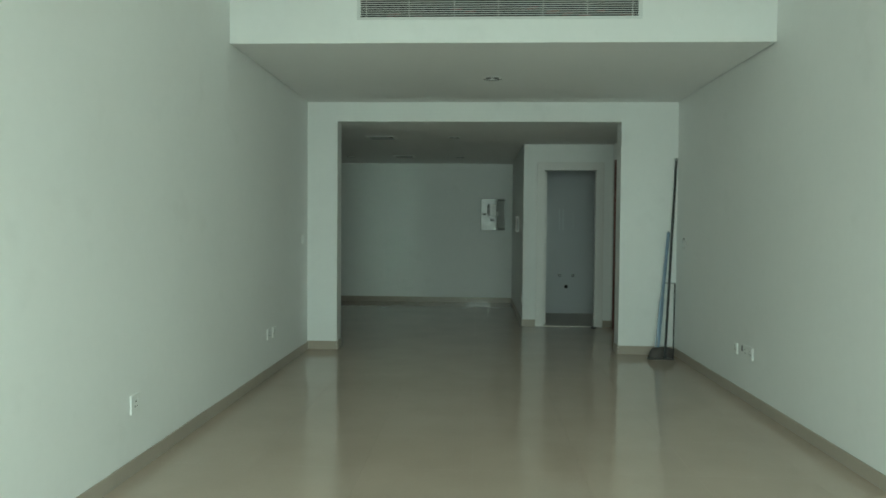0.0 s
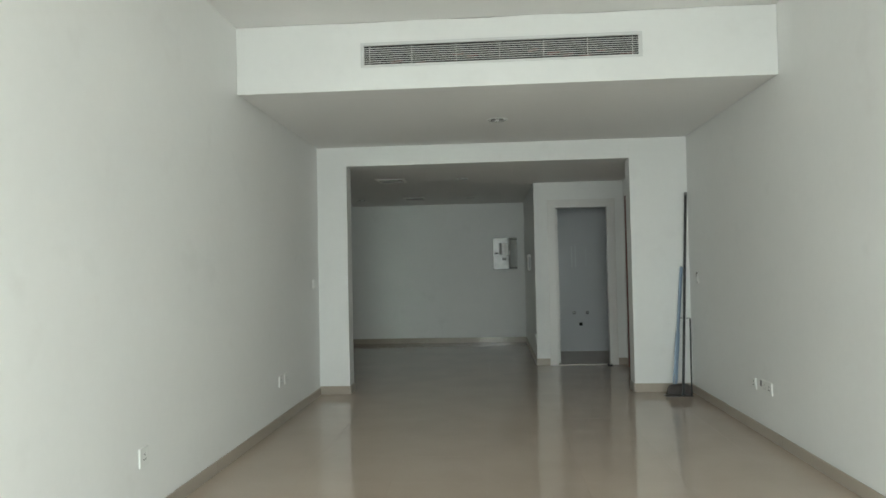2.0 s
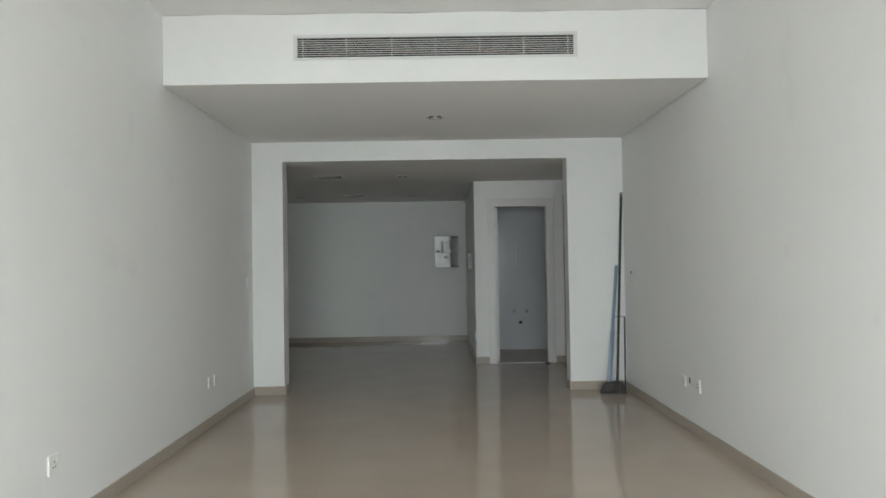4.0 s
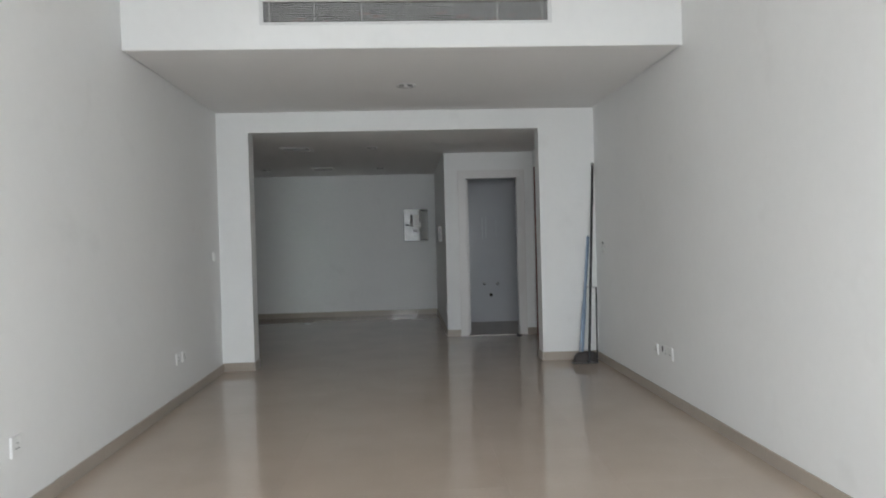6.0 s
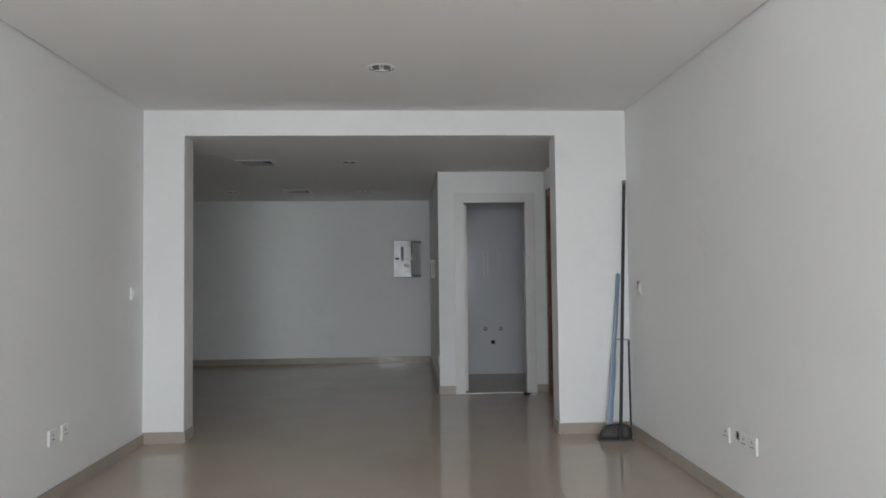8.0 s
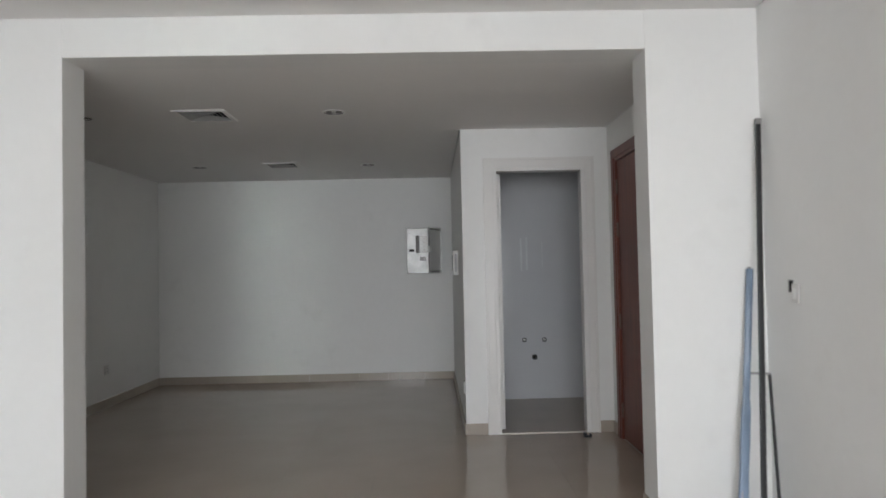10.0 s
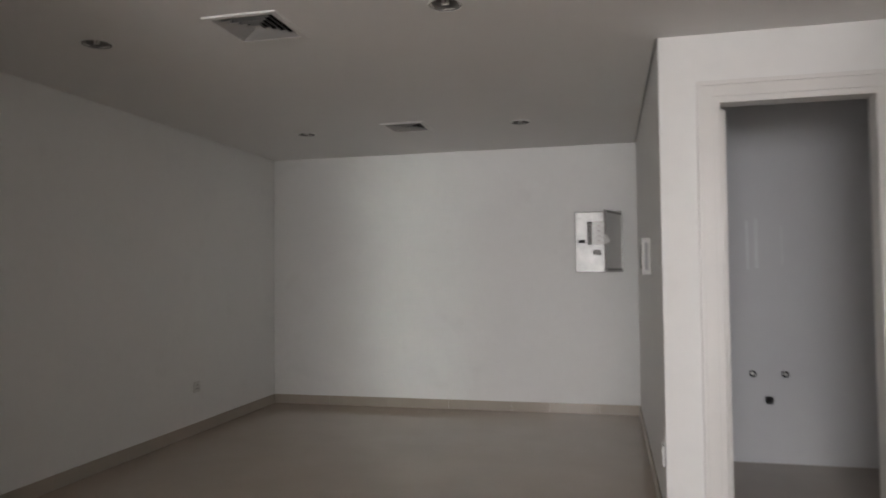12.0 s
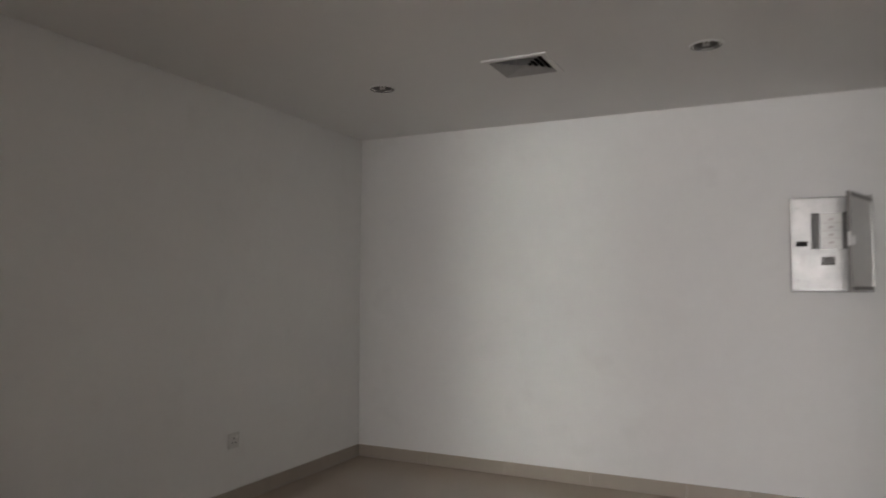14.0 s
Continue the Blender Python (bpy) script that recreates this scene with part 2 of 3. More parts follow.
structure("wall_washroom_west", boxes((NICHE + 0.1, NICHE + 0.11, BATH + 0.1, BATHBACK, 0, 2.6)), GLAZED, "glazed pale washroom side wall", "wall")
structure("wall_washroom_east", boxes((2.05, 2.15, BATH + 0.1, BATHBACK + 0.12, -0.05, TOP)), GLAZED, "glazed pale washroom side wall", "wall")

LAMPS = [(-0.062, 7.075, SOFFIT), (-2.262, 9.61, LOW), (-0.478, 9.562, LOW), (-2.222, 11.985, LOW), (-0.459, 12.0, LOW)]
VENTS = [(-1.39, 9.61, 0.36), (-1.345, 11.94, 0.34)]


def lamp_holes(z):
    return [(x - 0.0575, x + 0.0575, y - 0.0575, y + 0.0575) for x, y, h in LAMPS if h == z]


GAP = 0.009
structure("ceiling_front", slab("z", HIGH, 0.02, (WEST, EAST), (REAR, BULK + 0.3)), CEIL, "flat white painted high ceiling", "ceiling")
structure("ceiling_soffit", slab("z", SOFFIT, 0.012, (WEST + GAP, EAST - GAP), (BULK + 0.013, PART), lamp_holes(SOFFIT)), CEIL,
          "flat white soffit under the bulkhead with a thin shadow gap", "ceiling")
structure("ceiling_rear", slab("z", LOW, 0.012, (INW + GAP, INE - GAP), (PART_IN, BACK),
          lamp_holes(LOW) + [(x - s / 2 + 0.03, x + s / 2 - 0.03, y - s / 2 + 0.03, y + s / 2 - 0.03) for x, y, s in VENTS] + [(NICHE - GAP, NICHE + 0.1, BATH, BACK + 1), (NICHE, INE + 1, BATH, BACK + 1)]),
          CEIL, "flat white low ceiling with a thin shadow gap along the walls", "ceiling")
structure("ceiling_washroom", boxes((NICHE + 0.11, 2.05, BATH + 0.1, BATHBACK, 2.4, 2.42)), CEIL, "white washroom ceiling", "ceiling")
structure("ceiling_slab", boxes((INW - 0.2, EAST + 0.2, REAR - 0.2, BACK + 0.2, TOP, TOP + 0.15)), GROUT, "bare concrete slab over the ceilings", "ceiling")

GX0, GX1, GZ0, GZ1 = -1.065, 0.967, 2.811, 2.993
structure("bulkhead", slab("y", BULK, 0.013, (WEST + 0.002, EAST - 0.002), (SOFFIT, HIGH - 0.008), [(GX0 + 0.025, GX1 - 0.025, GZ0 + 0.017, GZ1 - 0.022)]), PAINT,
          "white painted bulkhead face holding a long air grille", "bulkhead")
filler = bmesh.new()
steps = [WEST + 0.004 + i * 0.02 for i in range(196)]
strip = []
for x in steps:
    h = 0.0046 + 0.007 * noise.noise(Vector((x * 2.3, 0, 0))) + 0.006 * noise.noise(Vector((x * 21, 3, 0)))
    strip.append((filler.verts.new((x, BULK + 0.001, HIGH - 0.009)), filler.verts.new((x, BULK + 0.001, HIGH - 0.008 + max(0.0, min(0.0076, h))))))
for (a, b), (c, d) in zip(strip, strip[1:]):
    filler.faces.new((a, c, d, b))
structure("trim", filler, PAINT, "cracked white filler in the ceiling joint", "trim")

structure("floor", boxes((INW, EAST + 0.3, REAR, BACK, -0.1, -0.0025)), GROUT, "glossy beige porcelain tile floor with hairline joints", "floor")
structure("washroom_floor", boxes((NICHE + 0.11, 2.05, BATH + 0.03, BATHBACK, -0.02, 0.003)), BATHFLOOR, "matt beige washroom floor", "floor")
structure("threshold", box(bmesh.new(), DX0, DX1, BATH - 0.008, BATH + 0.029, -0.002, 0.008, 0.002), MARBLE, "cream marble threshold in the washroom doorway", "threshold")


# ---- window behind the walk ----
def shop_window():
    x0, x1, z0, z1 = WIN
    w = tagged(new("window_1"), "wide aluminium-framed glazed front", "window", "", "structure")
    f = bmesh.new()
    y0, y1 = REAR - 0.14, REAR - 0.08
    for r in ((x0, x1, y0, y1, z0, z0 + 0.06), (x0, x1, y0, y1, z1 - 0.06, z1), (x0, x0 + 0.06, y0, y1, z0 + 0.06, z1 - 0.06), (x1 - 0.06, x1, y0, y1, z0 + 0.06, z1 - 0.06)):
        box(f, *r)
    mid = (x0 + x1) / 2
    box(f, mid - 0.03, mid + 0.03, y0, y1, z0 + 0.06, z1 - 0.06)
    part("window_frame", f, GRILLE, w)
    for a, b in ((x0 + 0.06, mid - 0.03), (mid + 0.03, x1 - 0.06)):
        p = part("pane", boxes((a, b, REAR - 0.114, REAR - 0.108, z0 + 0.06, z1 - 0.06)), glass, w)
        p.visible_shadow = False


shop_window()


# ---- doors ----
def washroom_door():
    d = tagged(new("door_1"), "white-painted moulded washroom door standing open inwards", "door", "", "structure")
    a, w = 0.107, 0.017
    trim = bmesh.new()
    for inner, outer, proud in ((0.0, 0.03, 0.012), (0.03, 0.086, 0.017), (0.086, a, 0.024)):
        box(trim, DX0 - outer, DX0 - inner, BATH - proud, BATH, 0, DZ + outer, 0.002)
        box(trim, DX1 + inner, DX1 + outer, BATH - proud, BATH, 0, DZ + outer, 0.002)
        box(trim, DX0 - inner, DX1 + inner, BATH - proud, BATH, DZ + inner, DZ + outer, 0.002)
    part("architrave", trim, GLOSSWHITE, d)
    lining = bmesh.new()
    box(lining, DX0 - 0.03, DX0, BATH, BATH + 0.1, 0, DZ + 0.03)
    box(lining, DX1, DX1 + 0.03, BATH, BATH + 0.1, 0, DZ + 0.03)
    box(lining, DX0, DX1, BATH, BATH + 0.1, DZ, DZ + 0.03)
    part("door_frame", lining, GLOSSWHITE, d)
    leaf = part("door_leaf", box(bmesh.new(), DX0 + 0.004, DX0 + 0.042, BATH + 0.115, BATH + 0.79, 0.012, DZ - 0.01, 0.002), GLOSSWHITE, d)
    for z in (0.25, 1.05, 1.85):
        h = rod(bmesh.new(), (DX0 + 0.006, BATH + 0.106, z - 0.05), (DX0 + 0.006, BATH + 0.106, z + 0.05), 0.007)
        part("hinge", box(h, DX0 + 0.0005, DX0 + 0.003, BATH + 0.06, BATH + 0.1, z - 0.05, z + 0.05), STEEL, leaf, "steel butt hinge")


def entrance_door():
    d = tagged(new("door_2"), "red-brown veneered entrance door, closed, in matching frame", "door", "", "structure")
    f = bmesh.new()
    fw = 0.09
    for lo, hi, proud in ((0, 0.065, 0.02), (0.065, fw, 0.012)):
        box(f, INE - proud, INE + 0.02, EY0 + lo, EY0 + hi, 0, EZ - lo, 0.003)
        box(f, INE - proud, INE + 0.02, EY1 - hi, EY1 - lo, 0, EZ - lo, 0.003)
        box(f, INE - proud, INE + 0.02, EY0 + hi, EY1 - hi, EZ - hi, EZ - lo, 0.003)
    for a, b in ((EY0 + 0.022, EY0 + fw), (EY1 - fw, EY1 - 0.022)):
        box(f, INE + 0.02, INE + 0.15, a, b, 0, EZ - 0.022)
    box(f, INE + 0.02, INE + 0.15, EY0 + fw, EY1 - fw, EZ - fw, EZ - 0.022)
    part("door_frame", f, WOOD, d)
    leaf = part("door_leaf", box(bmesh.new(), INE + 0.006, INE + 0.05, EY0 + fw + 0.003, EY1 - fw - 0.003, 0.008, EZ - fw - 0.003, 0.002), WOOD, d)
    for z in (0.22, 0.895, 1.6, 1.93):
        h = rod(bmesh.new(), (INE - 0.001, EY1 - fw, z - 0.05), (INE - 0.001, EY1 - fw, z + 0.05), 0.008)
        for s in (-1, 1):
            rod(h, (INE - 0.001, EY1 - fw, z + s * 0.05), (INE - 0.001, EY1 - fw, z + s * 0.058), 0.008, 0.003)
        part("hinge", h, BRONZE, leaf, "dull bronze butt hinge", True)
    hy = 9.28
    handle = rod(bmesh.new(), (INE + 0.006, hy, 1.0), (INE - 0.05, hy, 1.0), 0.009)
    rod(handle, (INE - 0.045, hy, 1.0), (INE - 0.045, hy - 0.12, 1.004), 0.008, 0.006)
    lathe(handle, [(0.026, 0.0), (0.026, 0.006), (0.02, 0.009), (0.009, 0.009)], pose(INE + 0.006, hy, 1.0, 0, -90, 0), 20)
    part("handle", handle, BRONZE, leaf, "dull metal lever handle", True)
    part("lock_plate", box(bmesh.new(), INE - 0.002, INE + 0.006, hy - 0.05, hy - 0.02, 1.22, 1.3, 0.002), BLACK, leaf, "dark lock plate")


washroom_door()
entrance_door()


# ---- air grille and ceiling diffusers ----
def long_grille():
    t = thing("air_grille", "long white linear air grille with dark slots in the bulkhead", "air grille", ((GX0 + GX1) / 2, BULK, (GZ0 + GZ1) / 2))
    inv = Matrix.Translation((-(GX0 + GX1) / 2, -BULK, -(GZ0 + GZ1) / 2))

    def add(name, bm, mat, label=""):
        bm.transform(inv)
        return part(name, bm, mat, t, label)

    ix0, ix1, iz0, iz1 = GX0 + 0.027, GX1 - 0.029, GZ0 + 0.019, GZ1 - 0.024
    f = bmesh.new()
    for r in ((GX0, GX1, GZ0, iz0), (GX0, GX1, iz1, GZ1), (GX0, ix0, iz0, iz1), (ix1, GX1, iz0, iz1)):
        box(f, r[0], r[1], BULK - 0.009, BULK - 0.0005, r[2], r[3], 0.002)
    add("frame", f, GRILLE)
    # plenum walls coloured near-black: the shade behind the slots is in the colour
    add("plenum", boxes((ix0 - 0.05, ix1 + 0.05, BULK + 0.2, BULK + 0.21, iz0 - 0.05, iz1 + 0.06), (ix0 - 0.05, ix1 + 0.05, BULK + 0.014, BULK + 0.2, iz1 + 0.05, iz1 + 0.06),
                        (ix0 - 0.05, ix1 + 0.05, BULK + 0.014, BULK + 0.2, iz0 - 0.06, iz0 - 0.05)), RECESS_SHADE)
    rng = random.Random(4)
    for i in range(14):
        x = ix0 + 0.06 + (ix1 - ix0 - 0.16) * i / 13 + rng.uniform(-0.03, 0.03)
        z = rng.uniform(iz0 + 0.01, iz1 - 0.03)
        add("coil_tube", rod(bmesh.new(), (x, BULK + 0.13, z), (x + rng.uniform(0.04, 0.1), BULK + 0.13, z + 0.01), rng.uniform(0.007, 0.012)), COPPER, "dull red coil tube behind the slots")
    n = 8
    for i in range(n):
        z = iz0 + (iz1 - iz0) * (i + 1) / (n + 1)
        add("slat", box(bmesh.new(), ix0, ix1, -0.006, 0.006, -0.0021, 0.0021, 0, Matrix.Translation((0, BULK + 0.003, z)) @ pose(0, 0, 0, 8)), GRILLE)
    for x in (-1.001, -0.69, -0.364, -0.049, 0.269, 0.584, 0.902):
        add("divider", box(bmesh.new(), x - 0.0018, x + 0.0018, BULK + 0.0095, BULK + 0.022, iz0, iz1, 0.0003), GRILLE)


def ceiling_vent(x, y, s, z):
    t = thing("ceiling_vent", "square white four-way air diffuser set in the ceiling", "air vent", (x, y, z), "ceiling vents")
    h = s / 2

    def ring(bm, r0, z0, r1, z1, th=0.002):
        outer = [(sx * r0, sy * r0, z0) for sx, sy in ((-1, -1), (1, -1), (1, 1), (-1, 1))]
        inner = [(sx * r1, sy * r1, z1) for sx, sy in ((-1, -1), (1, -1), (1, 1), (-1, 1))]
        vs = [[bm.verts.new((p[0], p[1], p[2] + dz)) for p in q] for q in (outer, inner) for dz in (0, th)]
        for i in range(4):
            j = (i + 1) % 4
            for a, b in ((0, 2), (2, 3), (3, 1), (1, 0)):
                bm.faces.new((vs[a][i], vs[a][j], vs[b][j], vs[b][i]))
        return bm

    f = bmesh.new()
    ring(f, h, -0.0005, h - 0.001, -0.0065, 0.001)
    ring(f, h - 0.001, -0.0065, h - 0.03, -0.0065, 0.0015)
    part("frame", f, CEIL, t)
    for k in range(5):
        r = (h - 0.03) * (1 - k * 0.19)
        part("louvre", ring(bmesh.new(), r, -0.0058, r - 0.02, 0.013), VENTPAINT, t)
    part("hub", ring(boxes((-0.012, 0.012, -0.012, 0.012, 0.022, 0.026)), 0.03, -0.002, 0.012, 0.024), VENTPAINT, t)
    # neck coloured near-black to carry the shade above the louvres
    neck = bmesh.new()
    box(neck, -h + 0.02, h - 0.02, -h + 0.02, h - 0.02, 0.12, 0.13)
    for r in ((-h + 0.02, -h + 0.025, -h + 0.02, h - 0.02), (h - 0.025, h - 0.02, -h + 0.02, h - 0.02), (-h + 0.02, h - 0.02, -h + 0.02, -h + 0.025), (-h + 0.02, h - 0.02, h - 0.025, h - 0.02)):
        box(neck, *r, 0.014, 0.12)
    part("neck", neck, RECESS_SHADE, t)


def downlight(x, y, z, k):
    t = thing("downlight", "round recessed ceiling downlight with white rim, switched off", "downlight", (x, y, z), "recessed downlights")
    rim = [(0.091, -0.0004), (0.091, -0.005), (0.089, -0.0065), (0.083, -0.006), (0.081, -0.0045)]
    part("rim", lathe(bmesh.new(), [(r * k, h) for r, h in rim], sides=48), PLASTIC, t, "", True)
    bowl = [(0.0815, -0.0045), (0.078, 0.0), (0.06, 0.004), (0.056, 0.03), (0.045, 0.06), (0.03, 0.075), (0.001, 0.077)]
    part("reflector", lathe(bmesh.new(), [(r * k, h) for r, h in bowl], sides=48), REFLECTOR, t, "dull grey baffle and reflector", True)
    lamp = bmesh.new()
    for dx in (-0.01, 0.01):
        rod(lamp, (dx, 0, 0.002), (dx, 0, 0.07), 0.006)
    rod(lamp, (-0.015, 0, 0.002), (0.015, 0, 0.002), 0.006)
    part("bulb", lamp, PALEGREY, t, "grey-white folded lamp tube", True)


long_grille()
for x, y, s in VENTS:
    ceiling_vent(x, y, s, LOW)
for x, y, z in LAMPS:
    downlight(x, y, z, 1.0 if z == SOFFIT else 0.86)


# ---- electrical fittings ----
def plate(name, label, category, w, h, at, turn, sockets=0, rockers=0, group="wall outlets", face=PLASTIC):
    """A fitting on a wall: built facing -y round its middle, turned by degrees about z."""
    t = thing(name, label, category, at, group)
    t.rotation_euler = (0, 0, radians(turn))
    part("cover", box(bmesh.new(), -w / 2, w / 2, -0.011, -0.0003, -h / 2, h / 2, 0.003), face, t)
    for i in range(sockets):
        cx = (i - (sockets - 1) / 2) * w / sockets
        for dx, dz, sx, sz in ((0, 0.014, 0.0035, 0.005), (-0.011, -0.012, 0.005, 0.0028), (0.011, -0.012, 0.005, 0.0028)):
            part("slot", boxes((cx + dx - sx, cx + dx + sx, -0.0115, -0.0105, dz - sz, dz + sz)), RECESS_SHADE, t)
        part("rocker", box(bmesh.new(), cx + 0.018, cx + 0.03, -0.014, -0.011, 0.012, 0.032, 0.0015), PLASTIC, t)
    for i in range(rockers):
        cx = (i - (rockers - 1) / 2) * 0.03
        part("rocker", box(bmesh.new(), cx - 0.013, cx + 0.013, -0.016, -0.011, -0.026, 0.026, 0.002), PLASTIC, t)
    return t


SOCK = "white plastic power socket low on the wall"
plate("wall_socket", SOCK, "socket", 0.094, 0.1, (WEST, 4.435, 0.37), 90, 1)
plate("wall_socket", SOCK, "socket", 0.088, 0.09, (WEST, 6.83, 0.375), 90, 1)
plate("wall_socket", SOCK, "socket", 0.088, 0.09, (WEST, 6.98, 0.375), 90, 1)
plate("wall_socket", SOCK, "socket", 0.086, 0.086, (EAST, 6.52, 0.375), -90, 1)
plate("wall_socket", "double white plastic power socket low on the wall", "socket", 0.185, 0.094, (EAST, 6.26, 0.382), -90, 2)
plate("wall_socket", "pale grey plastic power socket low on the wall", "socket", 0.088, 0.088, (INW, 11.785, 0.38), 90, 1, face=PALEGREY)
plate("wall_socket", SOCK, "socket", 0.088, 0.1, (NICHE, 10.4, 0.36), -90, 1)
plate("light_switch", "white plastic light switch beside the pier", "light switch", 0.086, 0.09, (WEST, 8.03, 1.187), 90, 0, 2)


def open_back_box(y, z, w, h, label):
    t = thing("back_box", label, "back box", (EAST, y, z))
    part("rim", boxes((-0.004, -0.0005, -w / 2, w / 2, -h / 2, -h / 2 + 0.006), (-0.004, -0.0005, -w / 2, w / 2, h / 2 - 0.006, h / 2),
                      (-0.004, -0.0005, -w / 2, -w / 2 + 0.006, -h / 2 + 0.006, h / 2 - 0.006), (-0.004, -0.0005, w / 2 - 0.006, w / 2, -h / 2 + 0.006, h / 2 - 0.006)), GREYBAR, t)
    # flat near-black plate in place of the shaded depth of the box
    part("recess", boxes((-0.0015, -0.0005, -w / 2 + 0.006, w / 2 - 0.006, -h / 2 + 0.006, h / 2 - 0.006)), RECESS_SHADE, t)


open_back_box(6.385, 0.395, 0.034, 0.045, "open dark socket box with no cover")
open_back_box(7.985, 1.205, 0.045, 0.06, "open dark switch box with its cover pulled off")
loose = plate("light_switch", "white switch cover hanging loose beside its open box", "light switch", 0.054, 0.088, (EAST - 0.004, 7.93, 1.172), -90, 0, 1, face=PALEGREY)
loose.rotation_euler = (0, radians(3), radians(-87))


def distribution_board():
    x0, x1, z0, z1 = -0.11, 0.307, 1.28, 1.83
    t = thing("distribution_board", "silver metal electrical distribution board with its door ajar", "distribution board", (0, BACK, 0))
    y = -0.012
    rim = bmesh.new()
    for r in ((x0, x1, z0, z0 + 0.006), (x0, x1, z1 - 0.006, z1), (x0, x0 + 0.006, z0 + 0.006, z1 - 0.006), (x1 - 0.006, x1, z0 + 0.006, z1 - 0.006)):
        box(rim, r[0], r[1], -0.018, -0.0005, r[2], r[3], 0.001)
    part("frame", rim, GREYBAR, t)
    cover = slab("y", -0.014, 0.002, (x0 + 0.006, x1 - 0.006), (z0 + 0.006, z1 - 0.006),
                 [(0.0, 0.042, 1.528, 1.738), (0.16, 0.2, 1.528, 1.738), (-0.08, -0.02, 1.545, 1.575), (0.05, 0.118, 1.436, 1.482)])
    part("cover_plate", cover, PLATE, t, "shiny metal cover plate")
    part("recess", boxes((x0 + 0.014, x1 - 0.014, -0.0025, -0.001, z0 + 0.014, z1 - 0.014)), RECESS_SHADE, t)
    for i in range(12):
        z = 1.731 - i * 0.0172
        for a in (0.004, 0.164):
            b = box(bmesh.new(), a, a + 0.034, -0.012, -0.003, z - 0.0155, z, 0.001)
            breaker = part("breaker", b, GREYBAR, t)
            part("toggle", boxes((a + 0.006, a + 0.016, -0.02, -0.012, z - 0.011, z - 0.005)), BLACK, breaker)
    part("label_card", boxes((0.046, 0.156, -0.0165, -0.0142, 1.53, 1.736)), PAPER, t, "printed circuit list")
    for k, z in enumerate((1.7, 1.655, 1.61, 1.565)):
        part("print_mark", boxes((0.09, 0.115, -0.0172, -0.0166, z - 0.006, z + 0.006)), INK, t)
        part("print_line", boxes((0.056, 0.148, -0.0172, -0.0166, z - 0.0215, z - 0.019)), INK, t)
    part("meter", box(bmesh.new(), 0.054, 0.114, -0.013, -0.003, 1.44, 1.478, 0.002), GREYBAR, t)
    for z in (1.345, 1.769):
        part("screw", rod(bmesh.new(), (-0.073, -0.013, z), (-0.073, -0.016, z), 0.005), GREYBAR, t)
    m = pose(x1 - 0.018, -0.022, 0, 0, 0, 70)
    w, h0, h1 = 0.4, z0 + 0.008, z1 - 0.016
    door = part("door", box(bmesh.new(), -w, 0, -0.0215, -0.02, h0, h1, 0, m), DOORGREY, t, "grey sheet-metal door, ajar")
    fl = bmesh.new()
    for r in ((-w, 0, h0, h0 + 0.0015), (-w, 0, h1 - 0.0015, h1), (-w, -w + 0.0015, h0, h1), (-0.0015, 0, h0, h1)):
        box(fl, r[0], r[1], -0.02, 0.0, r[2], r[3], 0, m)
    part("flange", fl, GREYBAR, door)
    for z in (h0 + 0.004, h1 - 0.026):
        part("gasket", box(bmesh.new(), -w + 0.004, -0.01, -0.0245, -0.0217, z, z + 0.02, 0.001, m), GREYBAR, door, "dark rubber seal")
    # added steel strip that supplies the highlight along the door's right edge
    part("hinge", box(bmesh.new(), -0.028, -0.001, -0.026, -0.0217, h0 + 0.022, h1 - 0.03, 0.001, m), STEEL, door, "bright strip for the highlight on the hinge edge")
    part("latch", box(box(bmesh.new(), -w + 0.012, -w + 0.03, -0.034, -0.0217, 1.53, 1.58, 0.003, m), -w - 0.004, -w - 0.0002, -0.02, -0.004, 1.525, 1.6, 0.001, m), PLASTIC, door, "white latch")


def intercom():
    t = thing("intercom_panel", "white wall panel with a grey screen", "wall panel", (NICHE, 11.3, 1.38), "")
    t.rotation_euler = (0, 0, radians(-90))
    part("body", box(bmesh.new(), -0.12, 0.12, -0.054, -0.0005, -0.115, 0.115, 0.006), PALEGREY, t)
    part("side_cover", box(bmesh.new(), 0.1201, 0.1215, -0.036, -0.018, -0.085, 0.085, 0.0005), LEGGREY, t, "grey inset on the panel edge")
    part("screen", box(bmesh.new(), -0.08, 0.08, -0.056, -0.0541, -0.075, 0.075, 0.0005), GREYBAR, t, "grey screen")


distribution_board()
intercom()


# ---- washroom pipe outlets and the stop on the floor ----
def pipe_outlet(x, z, r, label):
    t = thing("pipe_outlet", label, "pipe outlet", (x, BATHBACK, z), "washroom pipe outlets")
    m = pose(0, 0, 0, 90)
    part("collar", lathe(bmesh.new(), [(r * 1.35, 0.0005), (r * 1.35, 0.004), (r * 1.15, 0.006), (r, 0.003), (r, -0.06)], m, 20), BLACK, t, "", True)
    part("bore", lathe(bmesh.new(), [(r, -0.03), (0.001, -0.03)], m, 20), RECESS_SHADE, t)
    if r < 0.017:
        part("plug", rod(bmesh.new(), (0.001, 0.03, 0.001), (0.001, -0.007, 0.001), r * 0.66, r * 0.6, 16), PIPE, t, "bright capped pipe end", True)


pipe_outlet(1.11, 0.592, 0.0165, "capped chrome water outlet in the washroom wall")
pipe_outlet(1.312, 0.592, 0.0165, "capped chrome water outlet in the washroom wall")
pipe_outlet(1.21, 0.418, 0.02, "open black waste pipe in the washroom wall")


